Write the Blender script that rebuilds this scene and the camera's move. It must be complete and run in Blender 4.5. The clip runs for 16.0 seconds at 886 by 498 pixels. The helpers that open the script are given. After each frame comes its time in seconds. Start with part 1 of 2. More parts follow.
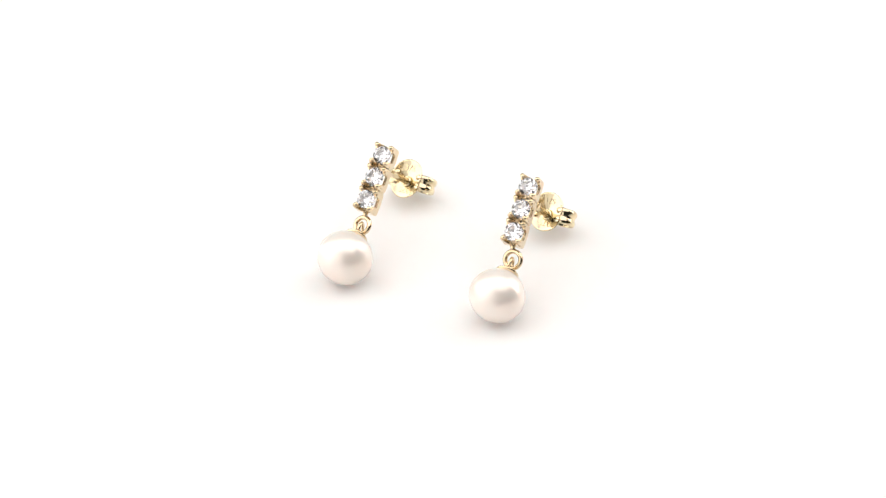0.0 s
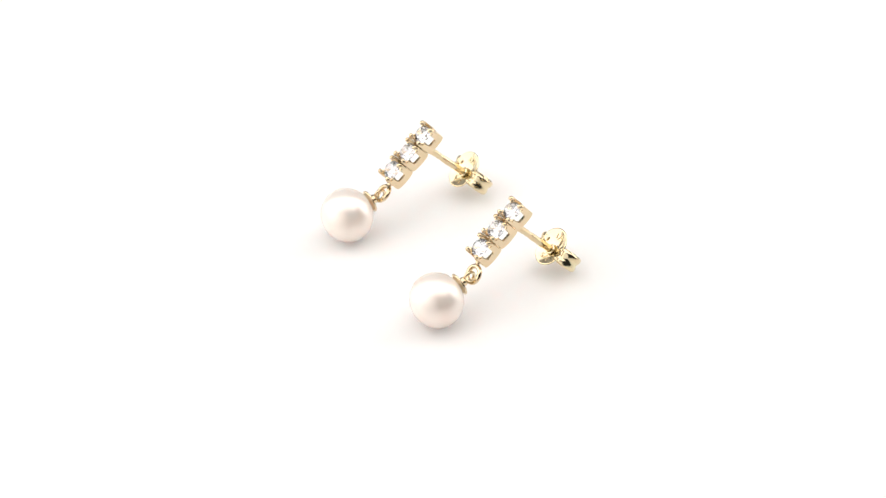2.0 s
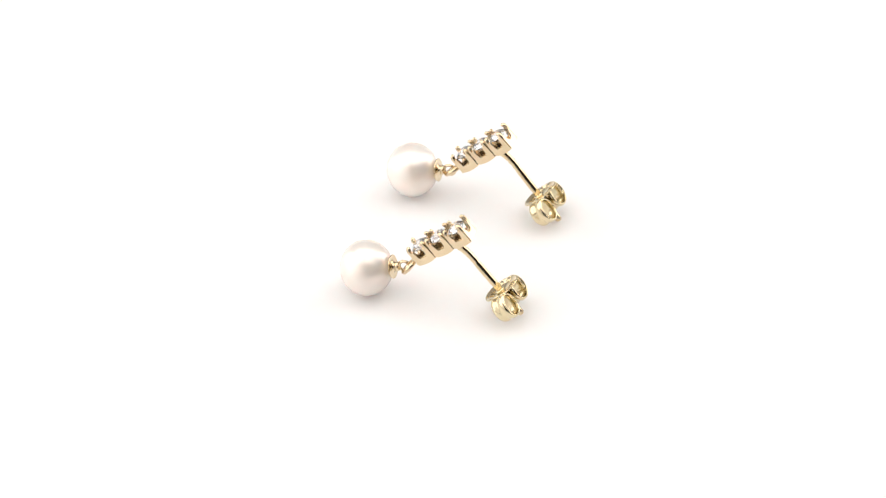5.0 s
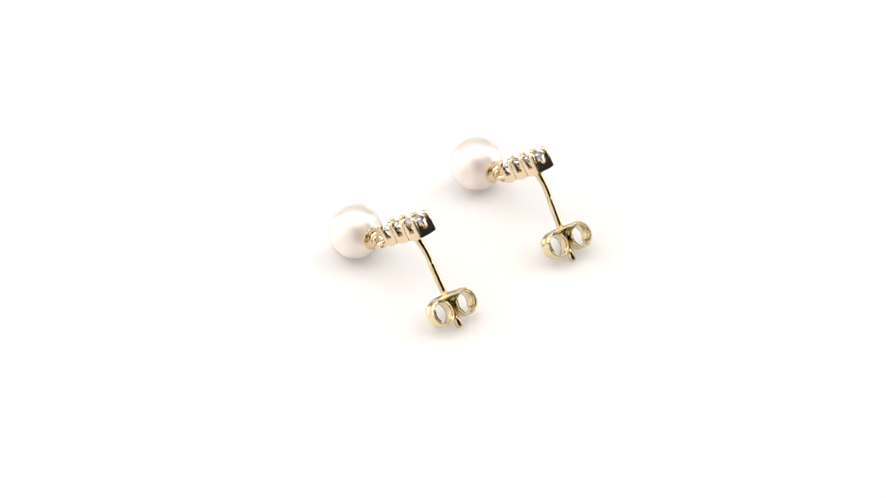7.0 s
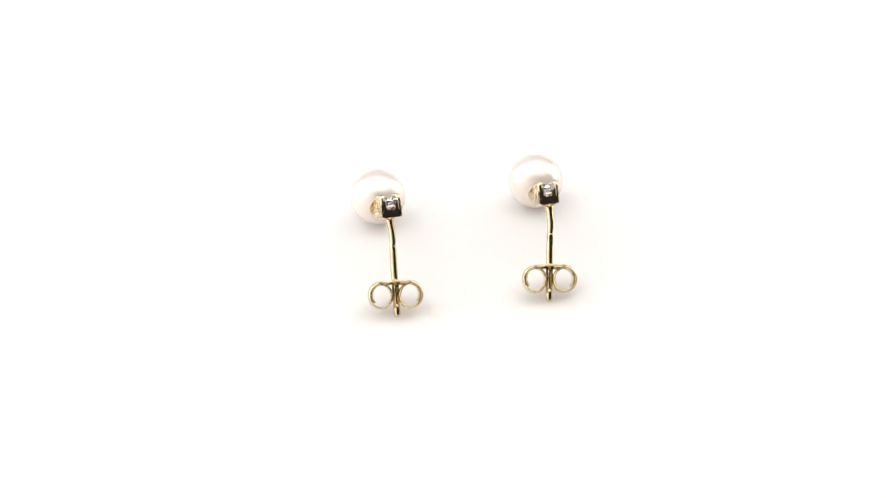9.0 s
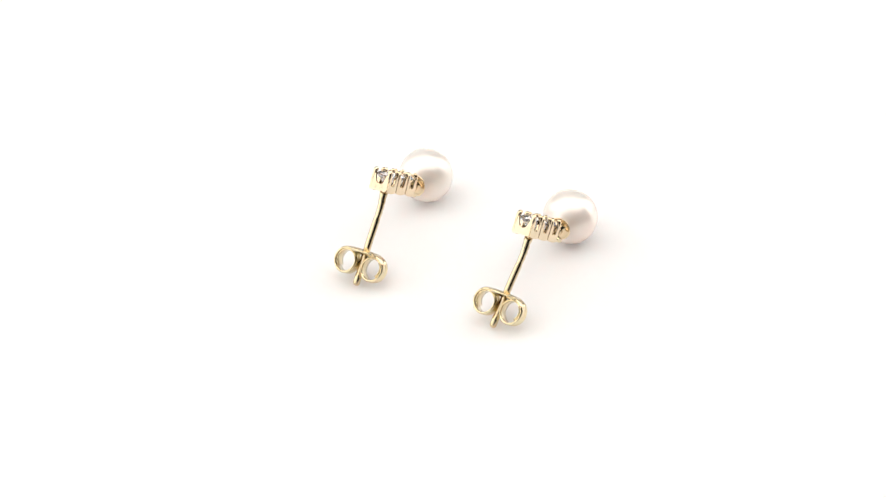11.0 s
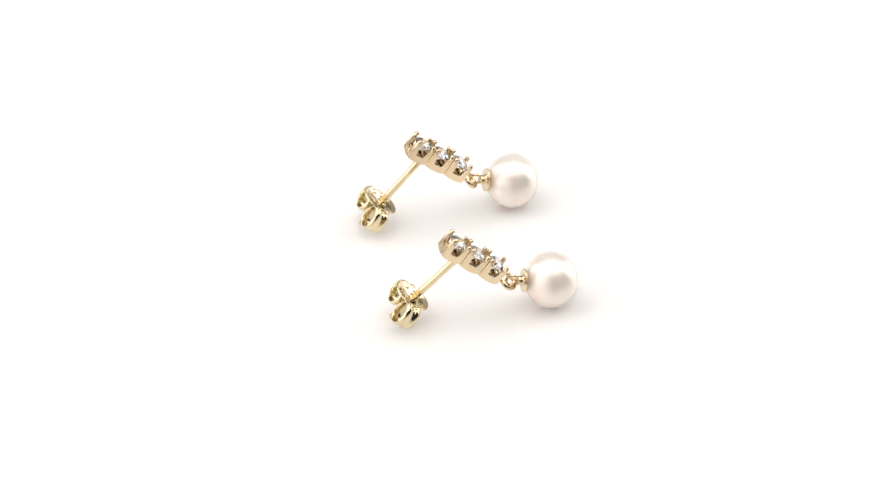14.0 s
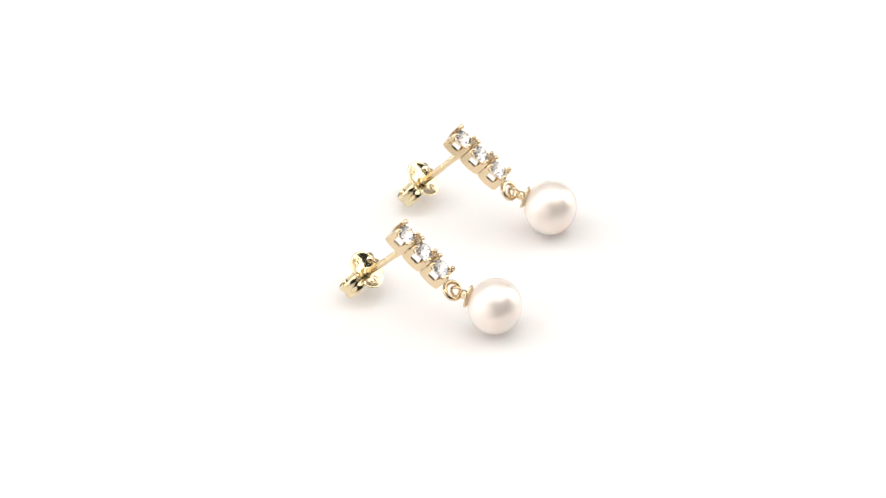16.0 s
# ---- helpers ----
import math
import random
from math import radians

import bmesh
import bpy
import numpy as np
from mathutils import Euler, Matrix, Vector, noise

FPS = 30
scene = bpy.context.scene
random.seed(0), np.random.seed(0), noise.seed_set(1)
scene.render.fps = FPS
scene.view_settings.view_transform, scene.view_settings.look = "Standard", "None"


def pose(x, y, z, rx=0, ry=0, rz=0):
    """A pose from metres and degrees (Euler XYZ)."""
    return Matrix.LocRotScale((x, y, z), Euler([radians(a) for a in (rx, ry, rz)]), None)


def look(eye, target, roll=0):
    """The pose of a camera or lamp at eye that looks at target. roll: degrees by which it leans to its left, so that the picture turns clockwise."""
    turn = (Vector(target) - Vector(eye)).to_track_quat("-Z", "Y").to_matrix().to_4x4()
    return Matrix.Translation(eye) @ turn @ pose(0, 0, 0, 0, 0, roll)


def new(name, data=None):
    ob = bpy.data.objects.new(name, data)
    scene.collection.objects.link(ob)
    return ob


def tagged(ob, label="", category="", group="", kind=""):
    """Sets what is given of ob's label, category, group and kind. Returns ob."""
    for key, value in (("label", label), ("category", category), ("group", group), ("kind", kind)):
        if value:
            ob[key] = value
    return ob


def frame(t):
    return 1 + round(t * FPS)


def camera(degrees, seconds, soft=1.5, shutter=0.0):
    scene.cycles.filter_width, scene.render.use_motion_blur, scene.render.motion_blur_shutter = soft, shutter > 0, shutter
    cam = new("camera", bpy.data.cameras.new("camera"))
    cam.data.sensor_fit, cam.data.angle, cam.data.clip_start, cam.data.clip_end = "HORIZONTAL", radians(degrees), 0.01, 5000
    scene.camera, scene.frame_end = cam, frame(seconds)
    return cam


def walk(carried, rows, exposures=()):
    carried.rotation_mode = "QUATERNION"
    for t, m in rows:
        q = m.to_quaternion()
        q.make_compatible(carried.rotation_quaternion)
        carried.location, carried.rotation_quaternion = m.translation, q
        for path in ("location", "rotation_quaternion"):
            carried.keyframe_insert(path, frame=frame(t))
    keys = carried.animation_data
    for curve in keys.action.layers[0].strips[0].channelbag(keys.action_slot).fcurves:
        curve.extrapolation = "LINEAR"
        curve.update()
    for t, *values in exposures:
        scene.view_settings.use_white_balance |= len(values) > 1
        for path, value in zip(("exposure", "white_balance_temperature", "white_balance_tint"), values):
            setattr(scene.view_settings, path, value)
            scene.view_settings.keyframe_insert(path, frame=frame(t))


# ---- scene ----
# ---- camera: stands still and looks down at the table ----
MM = 0.001
EYE = (0.0, -0.27543, 0.22802)
AIM = (-0.00178, 0.0, 0.00116)
cam = camera(16.895, 16.0, soft=1.2)
walk(cam, [(0.0, look(EYE, AIM, -1.56)), (16.0, look(EYE, AIM, -1.56))], exposures=[(0.0, 0.0), (16.0, 0.0)])
cam.data.dof.use_dof = True
cam.data.dof.focus_distance = 0.352
cam.data.dof.aperture_fstop = 31.0

# ---- light: a dim room, and the glowing cloth panels of a white photo tent, open towards the camera; its unseen back wall is grey to dim the light from there ----
world = bpy.data.worlds.new("room")
scene.world = world
world.use_nodes = True
world.node_tree.nodes["Background"].inputs[0].default_value = (0.9, 0.92, 1.0, 1)
world.node_tree.nodes["Background"].inputs[1].default_value = 0.03


def soft_lamp(name, eye, target, width, depth, power, colour):
    data = bpy.data.lights.new(name, "AREA")
    data.shape, data.size, data.size_y = "RECTANGLE", width, depth
    data.energy, data.color = power, colour
    lamp = new(name, data)
    lamp.matrix_world = look(eye, target)
    return lamp


WARM = (1.0, 0.985, 0.968)
soft_lamp("soft_lamp_left", (-0.45, 0.02, 0.23), (0.0, 0.02, 0.23), 0.70, 0.42, 1.08, WARM)
soft_lamp("soft_lamp_right", (0.45, 0.205, 0.23), (0.0, 0.205, 0.23), 0.42, 0.42, 1.02, WARM)
soft_lamp("soft_lamp_roof_left", (-0.26, 0.0, 0.46), (-0.26, 0.0001, 0.0), 0.36, 0.58, 0.89, WARM)
soft_lamp("soft_lamp_roof_right", (0.20, 0.0, 0.46), (0.20, 0.0001, 0.0), 0.48, 0.58, 1.14, WARM)


# ---- materials ----
def material(name):
    mat = bpy.data.materials.new(name)
    mat.use_nodes = True
    return mat, mat.node_tree, mat.node_tree.nodes["Principled BSDF"]


def noise_node(tree, scale, detail=3.0, rough=0.55):
    coords = tree.nodes.new("ShaderNodeTexCoord")
    tex = tree.nodes.new("ShaderNodeTexNoise")
    tex.inputs["Scale"].default_value = scale
    tex.inputs["Detail"].default_value = detail
    tex.inputs["Roughness"].default_value = rough
    tree.links.new(coords.outputs["Object"], tex.inputs["Vector"])
    return tex


def ramp(tree, source, a, b, lo=0.3, hi=0.7):
    node = tree.nodes.new("ShaderNodeValToRGB")
    node.color_ramp.elements[0].position, node.color_ramp.elements[1].position = lo, hi
    node.color_ramp.elements[0].color, node.color_ramp.elements[1].color = (*a, 1), (*b, 1)
    tree.links.new(source.outputs["Fac"], node.inputs["Fac"])
    return node


def bump(tree, shader, source, strength, distance):
    node = tree.nodes.new("ShaderNodeBump")
    node.inputs["Strength"].default_value, node.inputs["Distance"].default_value = strength, distance
    tree.links.new(source.outputs["Fac"], node.inputs["Height"])
    tree.links.new(node.outputs["Normal"], shader.inputs["Normal"])


def gold_material(name, a, b, rough, relief):
    mat, tree, s = material(name)
    s.inputs["Metallic"].default_value = 1.0
    tint = ramp(tree, noise_node(tree, 500), a, b)
    tree.links.new(tint.outputs["Color"], s.inputs["Base Color"])
    wear = ramp(tree, noise_node(tree, 2200), (rough * 0.6,) * 3, (rough * 1.5,) * 3)
    tree.links.new(wear.outputs["Color"], s.inputs["Roughness"])
    bump(tree, s, noise_node(tree, 900, 2.0), relief, 0.00012)
    return mat


GOLD = gold_material("polished_yellow_gold", (0.69, 0.55, 0.36), (0.76, 0.625, 0.43), 0.11, 0.3)
WIRE_GOLD = gold_material("drawn_gold_wire", (0.67, 0.535, 0.33), (0.74, 0.61, 0.40), 0.11, 0.05)
PALE_GOLD = gold_material("pressed_pale_gold", (0.71, 0.595, 0.38), (0.79, 0.685, 0.46), 0.12, 0.35)


def pearl_material():
    mat, tree, s = material("cream_nacre")
    tint = ramp(tree, noise_node(tree, 260, 4.0), (0.852, 0.767, 0.708), (0.882, 0.801, 0.746))
    tree.links.new(tint.outputs["Color"], s.inputs["Base Color"])
    s.inputs["Roughness"].default_value = 0.24
    s.inputs["Metallic"].default_value = 0.34
    s.inputs["Subsurface Weight"].default_value = 1.0
    s.inputs["Subsurface Radius"].default_value = (1.0, 0.85, 0.78)
    s.inputs["Subsurface Scale"].default_value = 0.005
    bump(tree, s, noise_node(tree, 700, 2.0), 0.05, 0.0001)
    return mat


def stone_material():
    mat, tree, s = material("clear_zirconia")
    s.inputs["Base Color"].default_value = (0.97, 0.96, 1.0, 1)
    s.inputs["Roughness"].default_value = 0.0
    s.inputs["Transmission Weight"].default_value = 1.0
    s.inputs["IOR"].default_value = 2.15
    return mat


def plain(name, a, b, scale, rough, relief=0.0, distance=0.0001):
    mat, tree, s = material(name)
    tint = ramp(tree, noise_node(tree, scale, 5.0), a, b)
    tree.links.new(tint.outputs["Color"], s.inputs["Base Color"])
    s.inputs["Roughness"].default_value = rough
    if relief:
        bump(tree, s, noise_node(tree, scale * 60, 3.0), relief, distance)
    return mat


PEARL = pearl_material()
STONE = stone_material()
SHEET = plain("white_translucent_acrylic", (0.880, 0.866, 0.860), (0.900, 0.886, 0.880), 18, 0.22, 0.04, 0.00005)
sheet = SHEET.node_tree.nodes["Principled BSDF"]
sheet.inputs["Subsurface Weight"].default_value = 0.9
sheet.inputs["Subsurface Radius"].default_value = (1.0, 0.9, 0.88)
sheet.inputs["Subsurface Scale"].default_value = 0.006
FABRIC = plain("white_tent_fabric", (0.83, 0.82, 0.81), (0.87, 0.86, 0.85), 40, 0.9, 0.2, 0.0004)


GREY_FABRIC = plain("grey_dimming_fabric", (0.26, 0.255, 0.25), (0.32, 0.315, 0.31), 40, 0.9, 0.2, 0.0004)


# ---- mesh tools, in millimetres ----
def part(name, bm, mat, parent=None, label="", smooth=True):
    bmesh.ops.recalc_face_normals(bm, faces=bm.faces)
    bmesh.ops.scale(bm, vec=(MM, MM, MM), verts=bm.verts)
    me = bpy.data.meshes.new(name)
    bm.to_mesh(me)
    bm.free()
    me.materials.append(mat)
    if smooth:
        me.shade_smooth()
    ob = new(name, me)
    ob.parent = parent
    return tagged(ob, label=label)


def soft_edges(ob, angle=35):
    ob.data.set_sharp_from_angle(angle=radians(angle))
    return ob


def lathe(bm, profile, m, steps=48):
    """profile: (radius, height) along the local z of m; ends with radius 0 are closed to a point."""
    rings = []
    for r, z in profile:
        if r < 1e-6:
            rings.append([bm.verts.new(m @ Vector((0, 0, z)))])
        else:
            rings.append([bm.verts.new(m @ Vector((r * math.cos(2 * math.pi * k / steps), r * math.sin(2 * math.pi * k / steps), z))) for k in range(steps)])
    for a, b in zip(rings, rings[1:]):
        for k in range(steps):
            n = (k + 1) % steps
            if len(a) == 1:
                bm.faces.new((a[0], b[k], b[n]))
            elif len(b) == 1:
                bm.faces.new((a[k], a[n], b[0]))
            else:
                bm.faces.new((a[k], a[n], b[n], b[k]))


def tube(bm, points, radii, steps=16):
    """A round wire through points, with a radius at each, closed at its ends."""
    pts = [Vector(p) for p in points]
    rings, side = [], None
    for i, p in enumerate(pts):
        way = (pts[min(i + 1, len(pts) - 1)] - pts[max(i - 1, 0)]).normalized()
        if side is None:
            side = way.orthogonal().normalized()
        side = (side - way * side.dot(way)).normalized()
        up = way.cross(side)
        rings.append([bm.verts.new(p + radii[i] * (side * math.cos(2 * math.pi * k / steps) + up * math.sin(2 * math.pi * k / steps))) for k in range(steps)])
    for a, b in zip(rings, rings[1:]):
        for k in range(steps):
            n = (k + 1) % steps
            bm.faces.new((a[k], a[n], b[n], b[k]))
    bm.faces.new(rings[0][::-1])
    bm.faces.new(rings[-1])


def torus(bm, m, major, minor, steps=44, around=14):
    grid = []
    for i in range(steps):
        a = 2 * math.pi * i / steps
        grid.append([bm.verts.new(m @ Vector(((major + minor * math.cos(b)) * math.cos(a), (major + minor * math.cos(b)) * math.sin(a), minor * math.sin(b))))
                     for b in (2 * math.pi * j / around for j in range(around))])
    for i in range(steps):
        for j in range(around):
            a, b = grid[i], grid[(i + 1) % steps]
            bm.faces.new((a[j], b[j], b[(j + 1) % around], a[(j + 1) % around]))


def slab(bm, outline, m, thick):
    """A flat plate: an outline in the local xy of m, thickened along z."""
    low = [bm.verts.new(m @ Vector((x, y, 0))) for x, y in outline]
    high = [bm.verts.new(m @ Vector((x, y, thick))) for x, y in outline]
    bm.faces.new(low[::-1])
    bm.faces.new(high)
    for k in range(len(low)):
        n = (k + 1) % len(low)
        bm.faces.new((low[k], low[n], high[n], high[k]))


def axes(origin, x, z):
    """Axes at origin with the given x axis and, as near as may be, z axis."""
    x = Vector(x).normalized()
    y = Vector(z).cross(x).normalized()
    z = x.cross(y)
    m = Matrix((x, y, z)).transposed().to_4x4()
    m.translation = Vector(origin)
    return m


def toward(origin, z):
    """Axes at origin whose z axis points along z."""
    m = Vector(z).to_track_quat("Z", "Y").to_matrix().to_4x4()
    m.translation = Vector(origin)
    return m


# ---- the parts of an earring ----
PITCH = 2.86       # between two stones
HALF = 1.20        # half the width of a setting
LONG = 1.41        # half its length along the bar
GIRDLE = 2.02      # height of a stone's girdle over the underside


def wall_outline(half, sag, notch, floor_z, top, round_notch):
    """One side of a setting: a rounded lower edge, and a notch between its two corner posts."""
    pts = [(-half, 0.12)]
    for k in range(1, 8):
        u = k / 8
        pts.append((-half + 2 * half * u, 0.12 - sag * math.sin(math.pi * u)))
    pts += [(half, 0.12), (half, top - 0.5), (half - 0.1, top)]
    pts.append((notch, top))
    if round_notch:
        for k in range(0, 9):
            a = math.pi * k / 8
            pts.append((notch * math.cos(a), floor_z + notch * (1 - math.sin(a))))
    else:
        pts += [(notch, floor_z + 0.15), (notch - 0.15, floor_z), (-notch + 0.15, floor_z), (-notch, floor_z + 0.15)]
    pts += [(-notch, top), (-half + 0.1, top), (-half, top - 0.5)]
    return pts


def setting_body(bm, m, outer):
    """outer: 1 or -1 for the end that closes the bar, 0 for neither."""
    top = GIRDLE + 0.06
    wall = 0.36
    for sign in (1, -1):
        side = m @ Matrix(((1, 0, 0, 0), (0, 0, -sign, sign * HALF), (0, 1, 0, 0), (0, 0, 0, 1)))
        slab(bm, wall_outline(LONG, 0.17, 0.64, 0.76, top, False), side, wall)
        end = m @ Matrix(((0, 0, -sign, sign * (LONG - 0.02)), (1, 0, 0, 0), (0, 1, 0, 0), (0, 0, 0, 1)))
        if sign == outer:
            slab(bm, wall_outline(HALF - 0.03, 0.06, 0.66, 0.78, top, True), end, wall)
        else:
            slab(bm, wall_outline(HALF - 0.03, 0.06, 0.86, 0.70, top - 0.1, False), end, wall)
    for x in (-LONG + 0.36, LONG - 0.72):
        slab(bm, [(x, -HALF + 0.2), (x + 0.36, -HALF + 0.2), (x + 0.36, HALF - 0.2), (x, HALF - 0.2)], m @ Matrix.Translation((0, 0, 0.06)), 0.4)


def prong(bm, m, sx, sy, low):
    """A claw that rises at a corner and closes over the stone with a rounded tip."""
    path = [(sx * 1.13, sy * 0.94, low), (sx * 1.15, sy * 0.97, GIRDLE - 0.7), (sx * 1.16, sy * 0.98, GIRDLE + 0.12), (sx * 1.13, sy * 0.95, GIRDLE + 0.33),
            (sx * 1.05, sy * 0.88, GIRDLE + 0.49), (sx * 0.95, sy * 0.80, GIRDLE + 0.56), (sx * 0.87, sy * 0.73, GIRDLE + 0.54)]
    tube(bm, [m @ Vector(p) for p in path], [0.24, 0.25, 0.26, 0.28, 0.28, 0.23, 0.10], 12)


def brilliant(bm, m):
    """A round cut stone: table, crown, girdle and pavilion facets."""
    pts, g = [], 1.16
    for k in range(8):
        a = math.pi / 4 * k
        pts.append((0.62 * g * math.cos(a), 0.62 * g * math.sin(a), 0.36))
        b = a + math.pi / 8
        pts.append((0.83 * g * math.cos(b), 0.83 * g * math.sin(b), 0.225))
        pts.append((0.52 * g * math.cos(b), 0.52 * g * math.sin(b), -0.52))
    for k in range(16):
        a = math.pi / 8 * k
        for z in (0.0, -0.05):
            pts.append((g * math.cos(a), g * math.sin(a), z))
    pts.append((0, 0, -0.98))
    verts = [bm.verts.new(m @ Vector((x, y, z + GIRDLE))) for x, y, z in pts]
    bmesh.ops.convex_hull(bm, input=verts)


def scroll_path():
    """One curl of the clasp: from under the plate outwards, round, and on inside itself."""
    pts = [(1.22, 0.24), (1.36, 0.15)]
    cx, cy, r = 1.74, 1.50, 1.29
    for k in range(57):
        rr = r - 0.0095 * max(0, k - 24)
        a = math.radians(-100 + k * 9.0)
        pts.append((cx + rr * math.cos(a), cy + 1.12 * rr * math.sin(a)))
    return pts


BAND = ((-1.0, 0.1), (-0.94, 0.7), (-0.75, 1.15), (-0.45, 1.2), (-0.2, 0.6), (0.0, 0.25), (0.2, 0.6), (0.45, 1.2), (0.75, 1.15), (0.94, 0.7), (1.0, 0.1))


def strip(bm, m, path, widths, thick):
    """A bent band with rounded rims: a path in the local xy of m, as wide along z as widths tells."""
    rows = []
    section = [(h, -o) for h, o in BAND] + [(1.0, 0.2), (0.93, 0.5), (-0.93, 0.5), (-1.0, 0.2)]
    for i, (x, y) in enumerate(path):
        a, b = path[max(i - 1, 0)], path[min(i + 1, len(path) - 1)]
        n = Vector((-(b[1] - a[1]), b[0] - a[0], 0)).normalized() * thick
        c, w = Vector((x, y, 0)), widths[i]
        rows.append([bm.verts.new(m @ (c + o * n + Vector((0, 0, h * w)))) for h, o in section])
    size = len(section)
    for a, b in zip(rows, rows[1:]):
        for k in range(size):
            n = (k + 1) % size
            bm.faces.new((a[k], a[n], b[n], b[k]))
    bm.faces.new(rows[0])
    bm.faces.new(rows[-1][::-1])


def stamp(name, text, size, m, parent):
    """Small stamped figures on the clasp."""
    curve = bpy.data.curves.new(name, "FONT")
    curve.body, curve.size, curve.extrude = text, size * MM, 0.06 * MM
    curve.align_x, curve.align_y = "CENTER", "CENTER"
    holder = bpy.data.objects.new(name, curve)
    me = bpy.data.meshes.new_from_object(holder)
    bpy.data.objects.remove(holder)
    me.materials.append(PALE_GOLD)
    ob = new(name, me)
    local = m.copy()
    local.translation = m.translation * MM
    ob.data.transform(local)
    ob.parent = parent
    return ob


def earring(place, label, bar_mid, bar_rise, bar_yaw, link, root, tip, clasp_at, clasp_roll, loop_roll):
    """A drop earring that leans on its clasp and its pearl. Millimetres; the origin lies on the table under the pearl, x runs from the pearl to the far end."""
    whole = tagged(new("drop_earring"), label, "earring", "pair of earrings")
    rise, yaw = radians(bar_rise), radians(bar_yaw)
    along = Vector((math.cos(rise) * math.cos(yaw), math.cos(rise) * math.sin(yaw), math.sin(rise)))
    bar = axes((0, 0, 0), along, (-math.sin(rise), 0, math.cos(rise)))
    facing = bar.to_3x3() @ Vector((0, 0, 1))
    bar.translation = Vector(bar_mid) - 2.12 * facing

    # three claw settings in a row, joined by short bridges
    for k in (1, 0, -1):
        m = bar @ Matrix.Translation((k * PITCH, 0, 0))
        if k == 1:
            m = m @ Matrix.Translation((-0.08, 0, 0)) @ Matrix.Diagonal((0.945, 1, 1, 1))
        bm = bmesh.new()
        setting_body(bm, m, k)
        bmesh.ops.bevel(bm, geom=bm.edges[:], offset=0.085, segments=3, affect="EDGES", clamp_overlap=True)
        body = soft_edges(part("setting", bm, GOLD, whole, "polished gold claw setting"))
        for sx in (1, -1):
            for sy in (1, -1):
                bm = bmesh.new()
                prong(bm, m, sx, sy, 0.25 if sx == k else GIRDLE - 0.8)
                part("prong", bm, GOLD, body)
        bm = bmesh.new()
        brilliant(bm, m @ Matrix.Rotation(0.3 * k, 4, "Z"))
        part("stone", bm, STONE, body, "clear faceted round stone", smooth=False)
    for k in (0.5, -0.5):
        bm = bmesh.new()
        m = bar @ Matrix.Translation((k * PITCH, 0, 0.2))
        slab(bm, [(-0.3, -1.13), (0.3, -1.13), (0.3, 1.13), (-0.3, 1.13)], m, 0.5)
        bmesh.ops.bevel(bm, geom=bm.edges[:], offset=0.1, segments=2, affect="EDGES")
        soft_edges(part("bridge", bm, GOLD, whole))

    # the bar's loop, and the pearl with its cap and eye
    centre, link = Vector((0, 0, 3.32)), Vector(link)
    bar_end = bar @ Vector((-PITCH - LONG + 0.05, 0, 0.6))
    bm = bmesh.new()
    pull = (bar_end - link).normalized()
    sideways = Vector((0, 1, 0))
    torus(bm, axes(link, pull, pull.cross(sideways) * math.cos(radians(loop_roll)) + sideways * math.sin(radians(loop_roll))), 1.0, 0.29)
    tube(bm, [link + pull * 0.98, bar_end + pull * 0.15], [0.26, 0.34], 14)
    part("loop", bm, GOLD, whole, "small round gold wire loop")
    d = (link - centre).normalized()
    bm = bmesh.new()
    profile = [(0, -3.15)] + [(3.33 * math.sin(math.pi * k / 40), -3.15 * math.cos(math.pi * k / 40)) for k in range(1, 40)] + [(0, 3.15)]
    lathe(bm, profile, toward(centre, d), 72)
    pearl = part("pearl", bm, PEARL, whole, "round cream-white lustrous pearl")
    bm = bmesh.new()
    lathe(bm, [(0, 2.8), (0.9, 3.0), (1.32, 3.20), (1.43, 3.34), (1.40, 3.42), (1.28, 3.40), (0.85, 3.36), (0.58, 3.50), (0.50, 3.75), (0.60, 3.95), (0.46, 4.2), (0, 4.24)], toward(centre, d), 40)
    part("pearl_cap", bm, GOLD, pearl, "flared gold cap")
    bm = bmesh.new()
    torus(bm, axes(centre + d * 4.82, d, d.cross(Vector((0, 1, 0))).cross(d)), 0.68, 0.19)
    part("eye_ring", bm, GOLD, pearl, "thin gold wire ring")

    # the post: flattened and a little bent near its root, then straight and round, notched near its tip
    root, tip = Vector(root), Vector(tip)
    way = (tip - root).normalized()
    length = (tip - root).length
    sideways = way.cross(Vector((0, 1, 0))).normalized()
    bm = bmesh.new()
    stops = [(-0.65, 0.52, 0, 0), (0.0, 0.48, 0.0, 0.0), (0.4, 0.41, 0.03, 0.05), (0.75, 0.44, 0.05, 0.10), (1.1, 0.38, 0.07, 0.14), (1.45, 0.43, 0.08, 0.16), (1.8, 0.37, 0.08, 0.17),
             (2.2, 0.42, 0.07, 0.17), (2.5, 0.37, 0.06, 0.16), (2.8, 0.37, 0.05, 0.14), (2.95, 0.395, 0.05, 0.14), (3.2, 0.42, 0.04, 0.13), (5.5, 0.42, 0.02, 0.05),
             (length - 1.75, 0.42, 0, 0), (length - 1.6, 0.35, 0, 0), (length - 1.45, 0.42, 0, 0), (length - 0.25, 0.42, 0, 0), (length - 0.06, 0.29, 0, 0), (length, 0.12, 0, 0)]
    beside = sideways.cross(way)
    tube(bm, [root + way * s + sideways * o + beside * b for s, r, o, b in stops], [r for s, r, o, b in stops], 20)
    part("post", bm, WIRE_GOLD, whole, "thin straight gold ear post")

    # the butterfly clasp on the post
    hold = root + way * clasp_at
    across = (Matrix.Rotation(radians(clasp_roll), 3, way) @ Vector((0, 1, 0)))
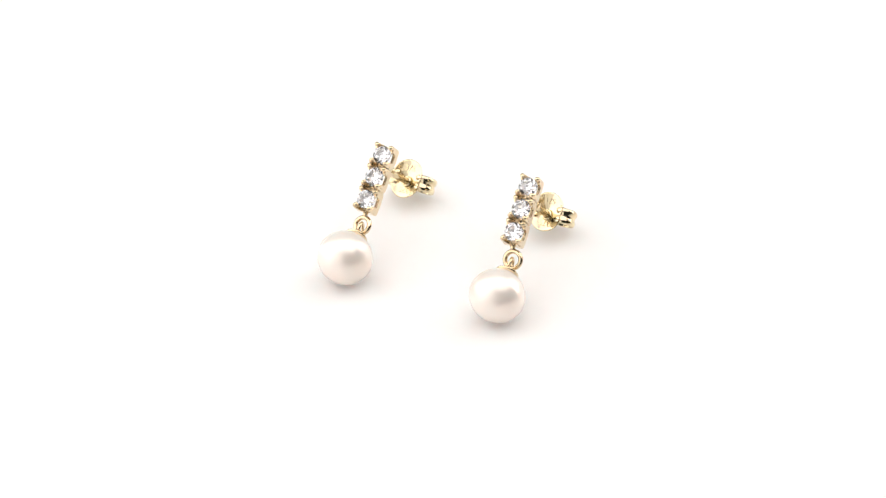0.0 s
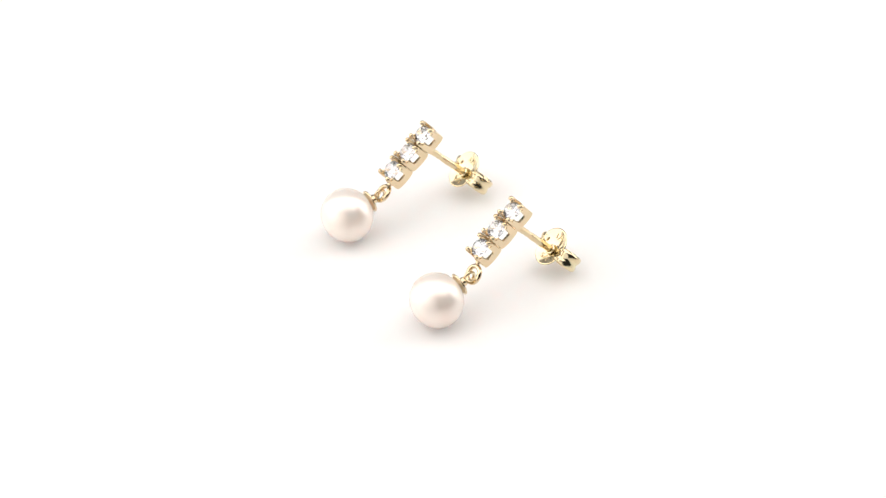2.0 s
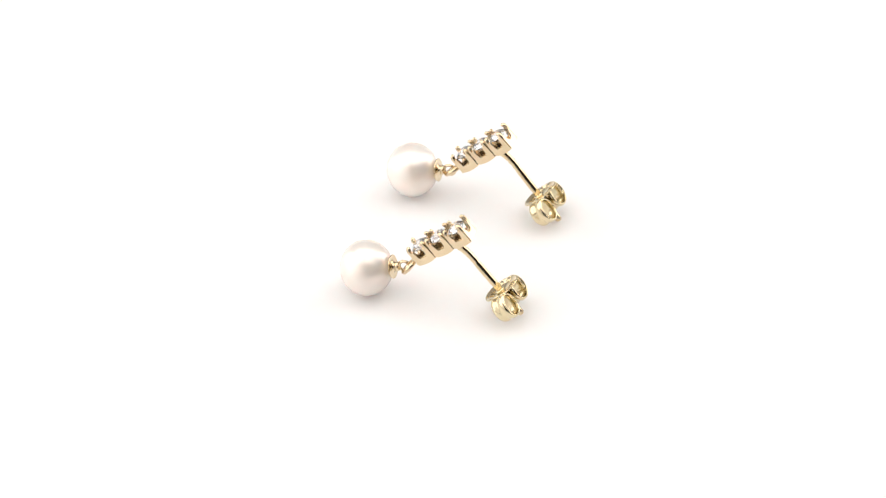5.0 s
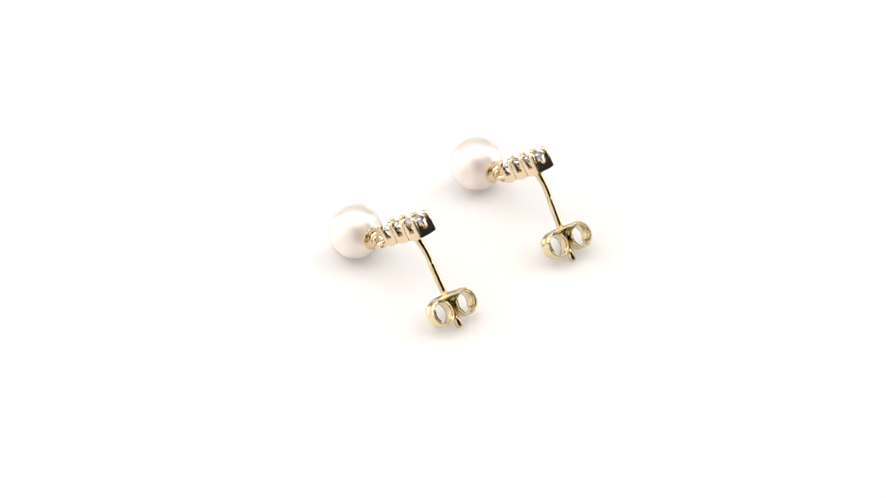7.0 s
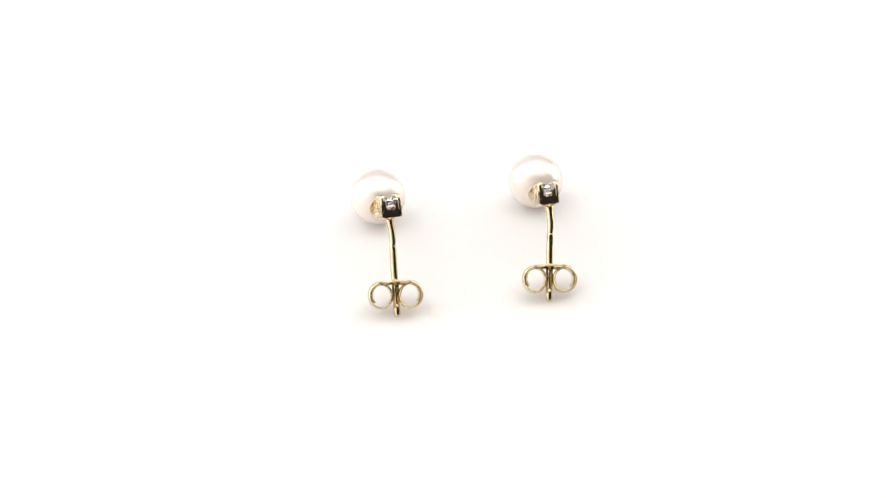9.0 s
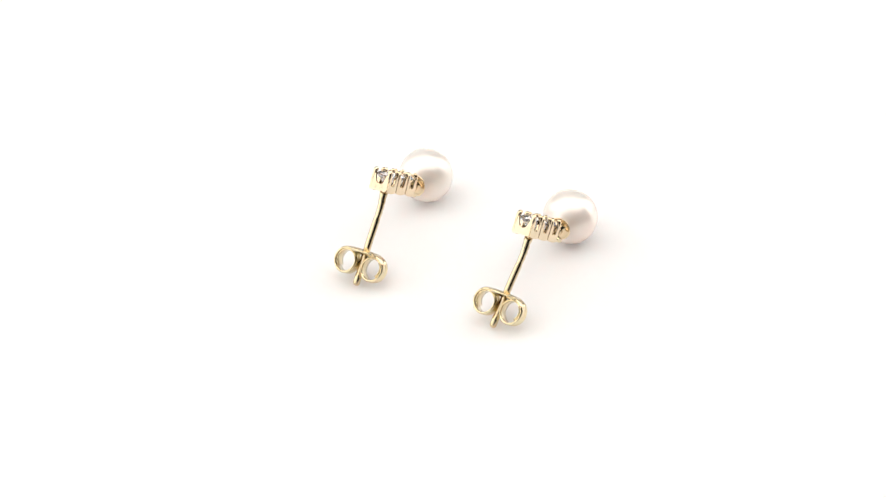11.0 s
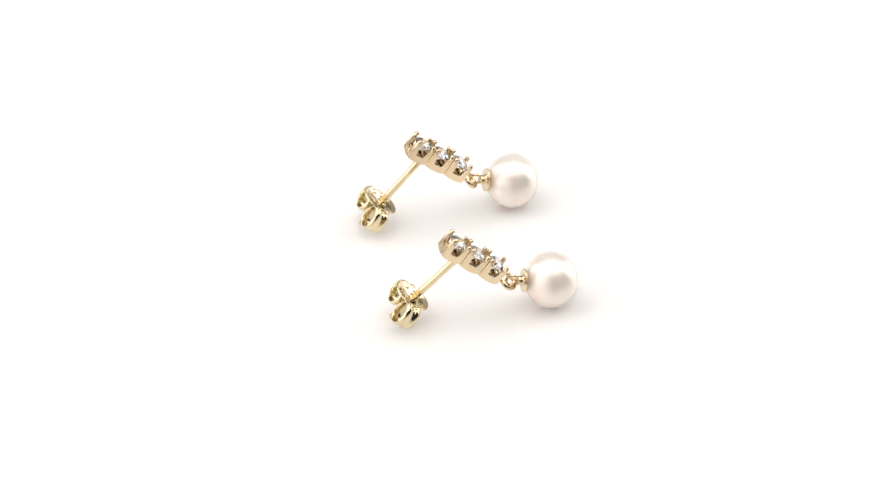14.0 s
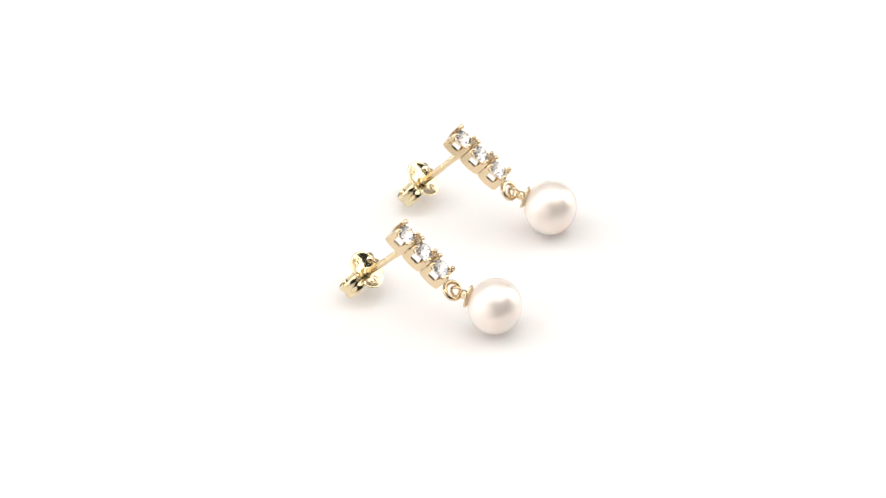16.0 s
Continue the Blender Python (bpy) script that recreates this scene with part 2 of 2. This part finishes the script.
    tilt = radians(4)
    across, way = across * math.cos(tilt) + way * math.sin(tilt), way * math.cos(tilt) - across * math.sin(tilt)
    m = axes(hold + way.cross(across) * 0.26, across, across.cross(way))
    path = scroll_path()
    upward = way.cross(across)
    bm = bmesh.new()
    plate = axes(hold + upward * 0.32, across, way) @ Matrix.Diagonal((0.95, 1.09, 1, 1))
    lathe(bm, [(0, 0.36), (0.42, 0.34), (0.6, 0.30), (0.9, 0.25), (1.4, 0.14), (1.85, 0.0), (2.05, -0.09), (2.14, -0.12), (2.22, -0.07), (2.22, 0.02), (2.1, 0.08), (1.85, 0.16),
               (1.4, 0.30), (0.9, 0.41), (0, 0.50)], Matrix(), 72)
    for v in bm.verts:
        reach = v.co.xy.length
        if reach > 0.9:
            waist = 1 - 0.14 * (reach - 0.9) / 1.3 * math.exp(-(v.co.y / reach / 0.3) ** 2)
            v.co.x, v.co.y = v.co.x * waist, v.co.y * waist
    bm.transform(plate)
    clasp = part("butterfly_clasp", bm, PALE_GOLD, whole, "pressed pale gold butterfly clasp")
    for sign in (1, -1):
        bm = bmesh.new()
        half = [(sign * x, y + 0.06) for x, y in path]
        if sign < 0:
            half = half[::-1]
        wide = [0.98 - 0.10 * min(1, k / 30) for k in range(len(path))]
        strip(bm, m, half, wide if sign > 0 else wide[::-1], 0.17)
        part("scroll", bm, PALE_GOLD, clasp)
    bm = bmesh.new()
    torus(bm, toward(hold + way * 0.06, way), 0.52, 0.13, 28, 10)
    part("collar", bm, PALE_GOLD, clasp)
    face = axes(hold + way * 0.13, across * -1, way * -1)
    face_up = face.to_3x3() @ Vector((0, 1, 0))
    for sign in (1, -1):
        stamp("hallmark", "375", 0.95, Matrix.Translation(face_up * (1.35 * sign + 0.3)) @ face @ Matrix.Rotation(0 if sign > 0 else math.pi, 4, "Z") @ Matrix.Rotation(0.24, 4, "X"), clasp)
    whole.matrix_world = place
    return whole


# ---- the setting: a white sheet, and the cloth walls of a photo tent round it ----
def board(name, corners, thick, mat, label=""):
    bm = bmesh.new()
    pts = [Vector(c) * 1000 for c in corners]
    n = (pts[1] - pts[0]).cross(pts[2] - pts[0]).normalized() * thick * 1000
    low, high = [bm.verts.new(p) for p in pts], [bm.verts.new(p + n) for p in pts]
    bm.faces.new(low[::-1])
    bm.faces.new(high)
    for k in range(len(low)):
        j = (k + 1) % len(low)
        bm.faces.new((low[k], low[j], high[j], high[k]))
    return tagged(part(name, bm, mat, None, label, smooth=False), category=name.split("_")[0], kind="structure")


board("ground", [(-0.5, -0.55, -0.01), (0.5, -0.55, -0.01), (0.5, 0.47, -0.01), (-0.5, 0.47, -0.01)], 0.01, SHEET, "smooth white acrylic table top under the earrings")
# unseen back wall, made grey so the pearls' upper rims stay darker
board("wall_back", [(-0.46, 0.42, 0.0), (0.46, 0.42, 0.0), (0.46, 0.42, 0.46), (-0.46, 0.42, 0.46)], 0.004, GREY_FABRIC, "unseen plain grey fabric wall, added to dim the back light")
board("wall_left", [(-0.46, -0.36, 0.0), (-0.46, 0.42, 0.0), (-0.46, 0.42, 0.46), (-0.46, -0.36, 0.46)], 0.004, FABRIC, "plain white fabric wall of the photo tent")
board("wall_right", [(0.46, 0.42, 0.0), (0.46, -0.01, 0.0), (0.46, -0.01, 0.46), (0.46, 0.42, 0.46)], 0.004, FABRIC, "plain white fabric wall of the photo tent")
board("wall_front_left", [(-0.46, -0.36, 0.0), (-0.46, -0.36, 0.46), (-0.08, -0.42, 0.46), (-0.08, -0.42, 0.0)], 0.004, FABRIC, "plain white fabric flap of the photo tent")
board("ceiling", [(-0.46, -0.30, 0.47), (0.46, -0.30, 0.47), (0.46, 0.42, 0.47), (-0.46, 0.42, 0.47)], 0.004, FABRIC, "plain white fabric roof of the photo tent")

# ---- the pair ----
HOME_A = pose(-13.35 * MM, -3.84 * MM, 0, 0, 0, 65.0)
HOME_B = pose(4.47 * MM, -11.39 * MM, 0, 0, 0, 68.3)
earring_a = earring(HOME_A, "yellow gold drop earring with three clear stones and a pearl",
                    (8.72, 0.15, 9.15), 40.0, -2.5, (5.23, 0.2, 4.25), (11.65, 0.2, 8.20), (19.0, -0.73, 0.16), 6.74, 0, 16)
earring_b = earring(HOME_B, "yellow gold drop earring with three clear stones and a pearl",
                    (8.72, 0.25, 9.65), 38.2, -2.5, (5.3, 0.0, 4.6), (11.55, 0.0, 8.63), (18.9, -0.4, 0.16), 7.08, 0, 8)


def turned(t):
    """Degrees by which the table has turned at t seconds: an almost even turn, clockwise from above."""
    return 0.41 - 16.78 * t - 0.6 * math.cos(2 * math.pi * (t - 1.2) / 14.5)


def motions():
    for thing, home in ((earring_a, HOME_A), (earring_b, HOME_B)):
        walk(thing, [(k / 3, pose(0, 0, 0, 0, 0, turned(k / 3)) @ home) for k in range(49)])


motions()
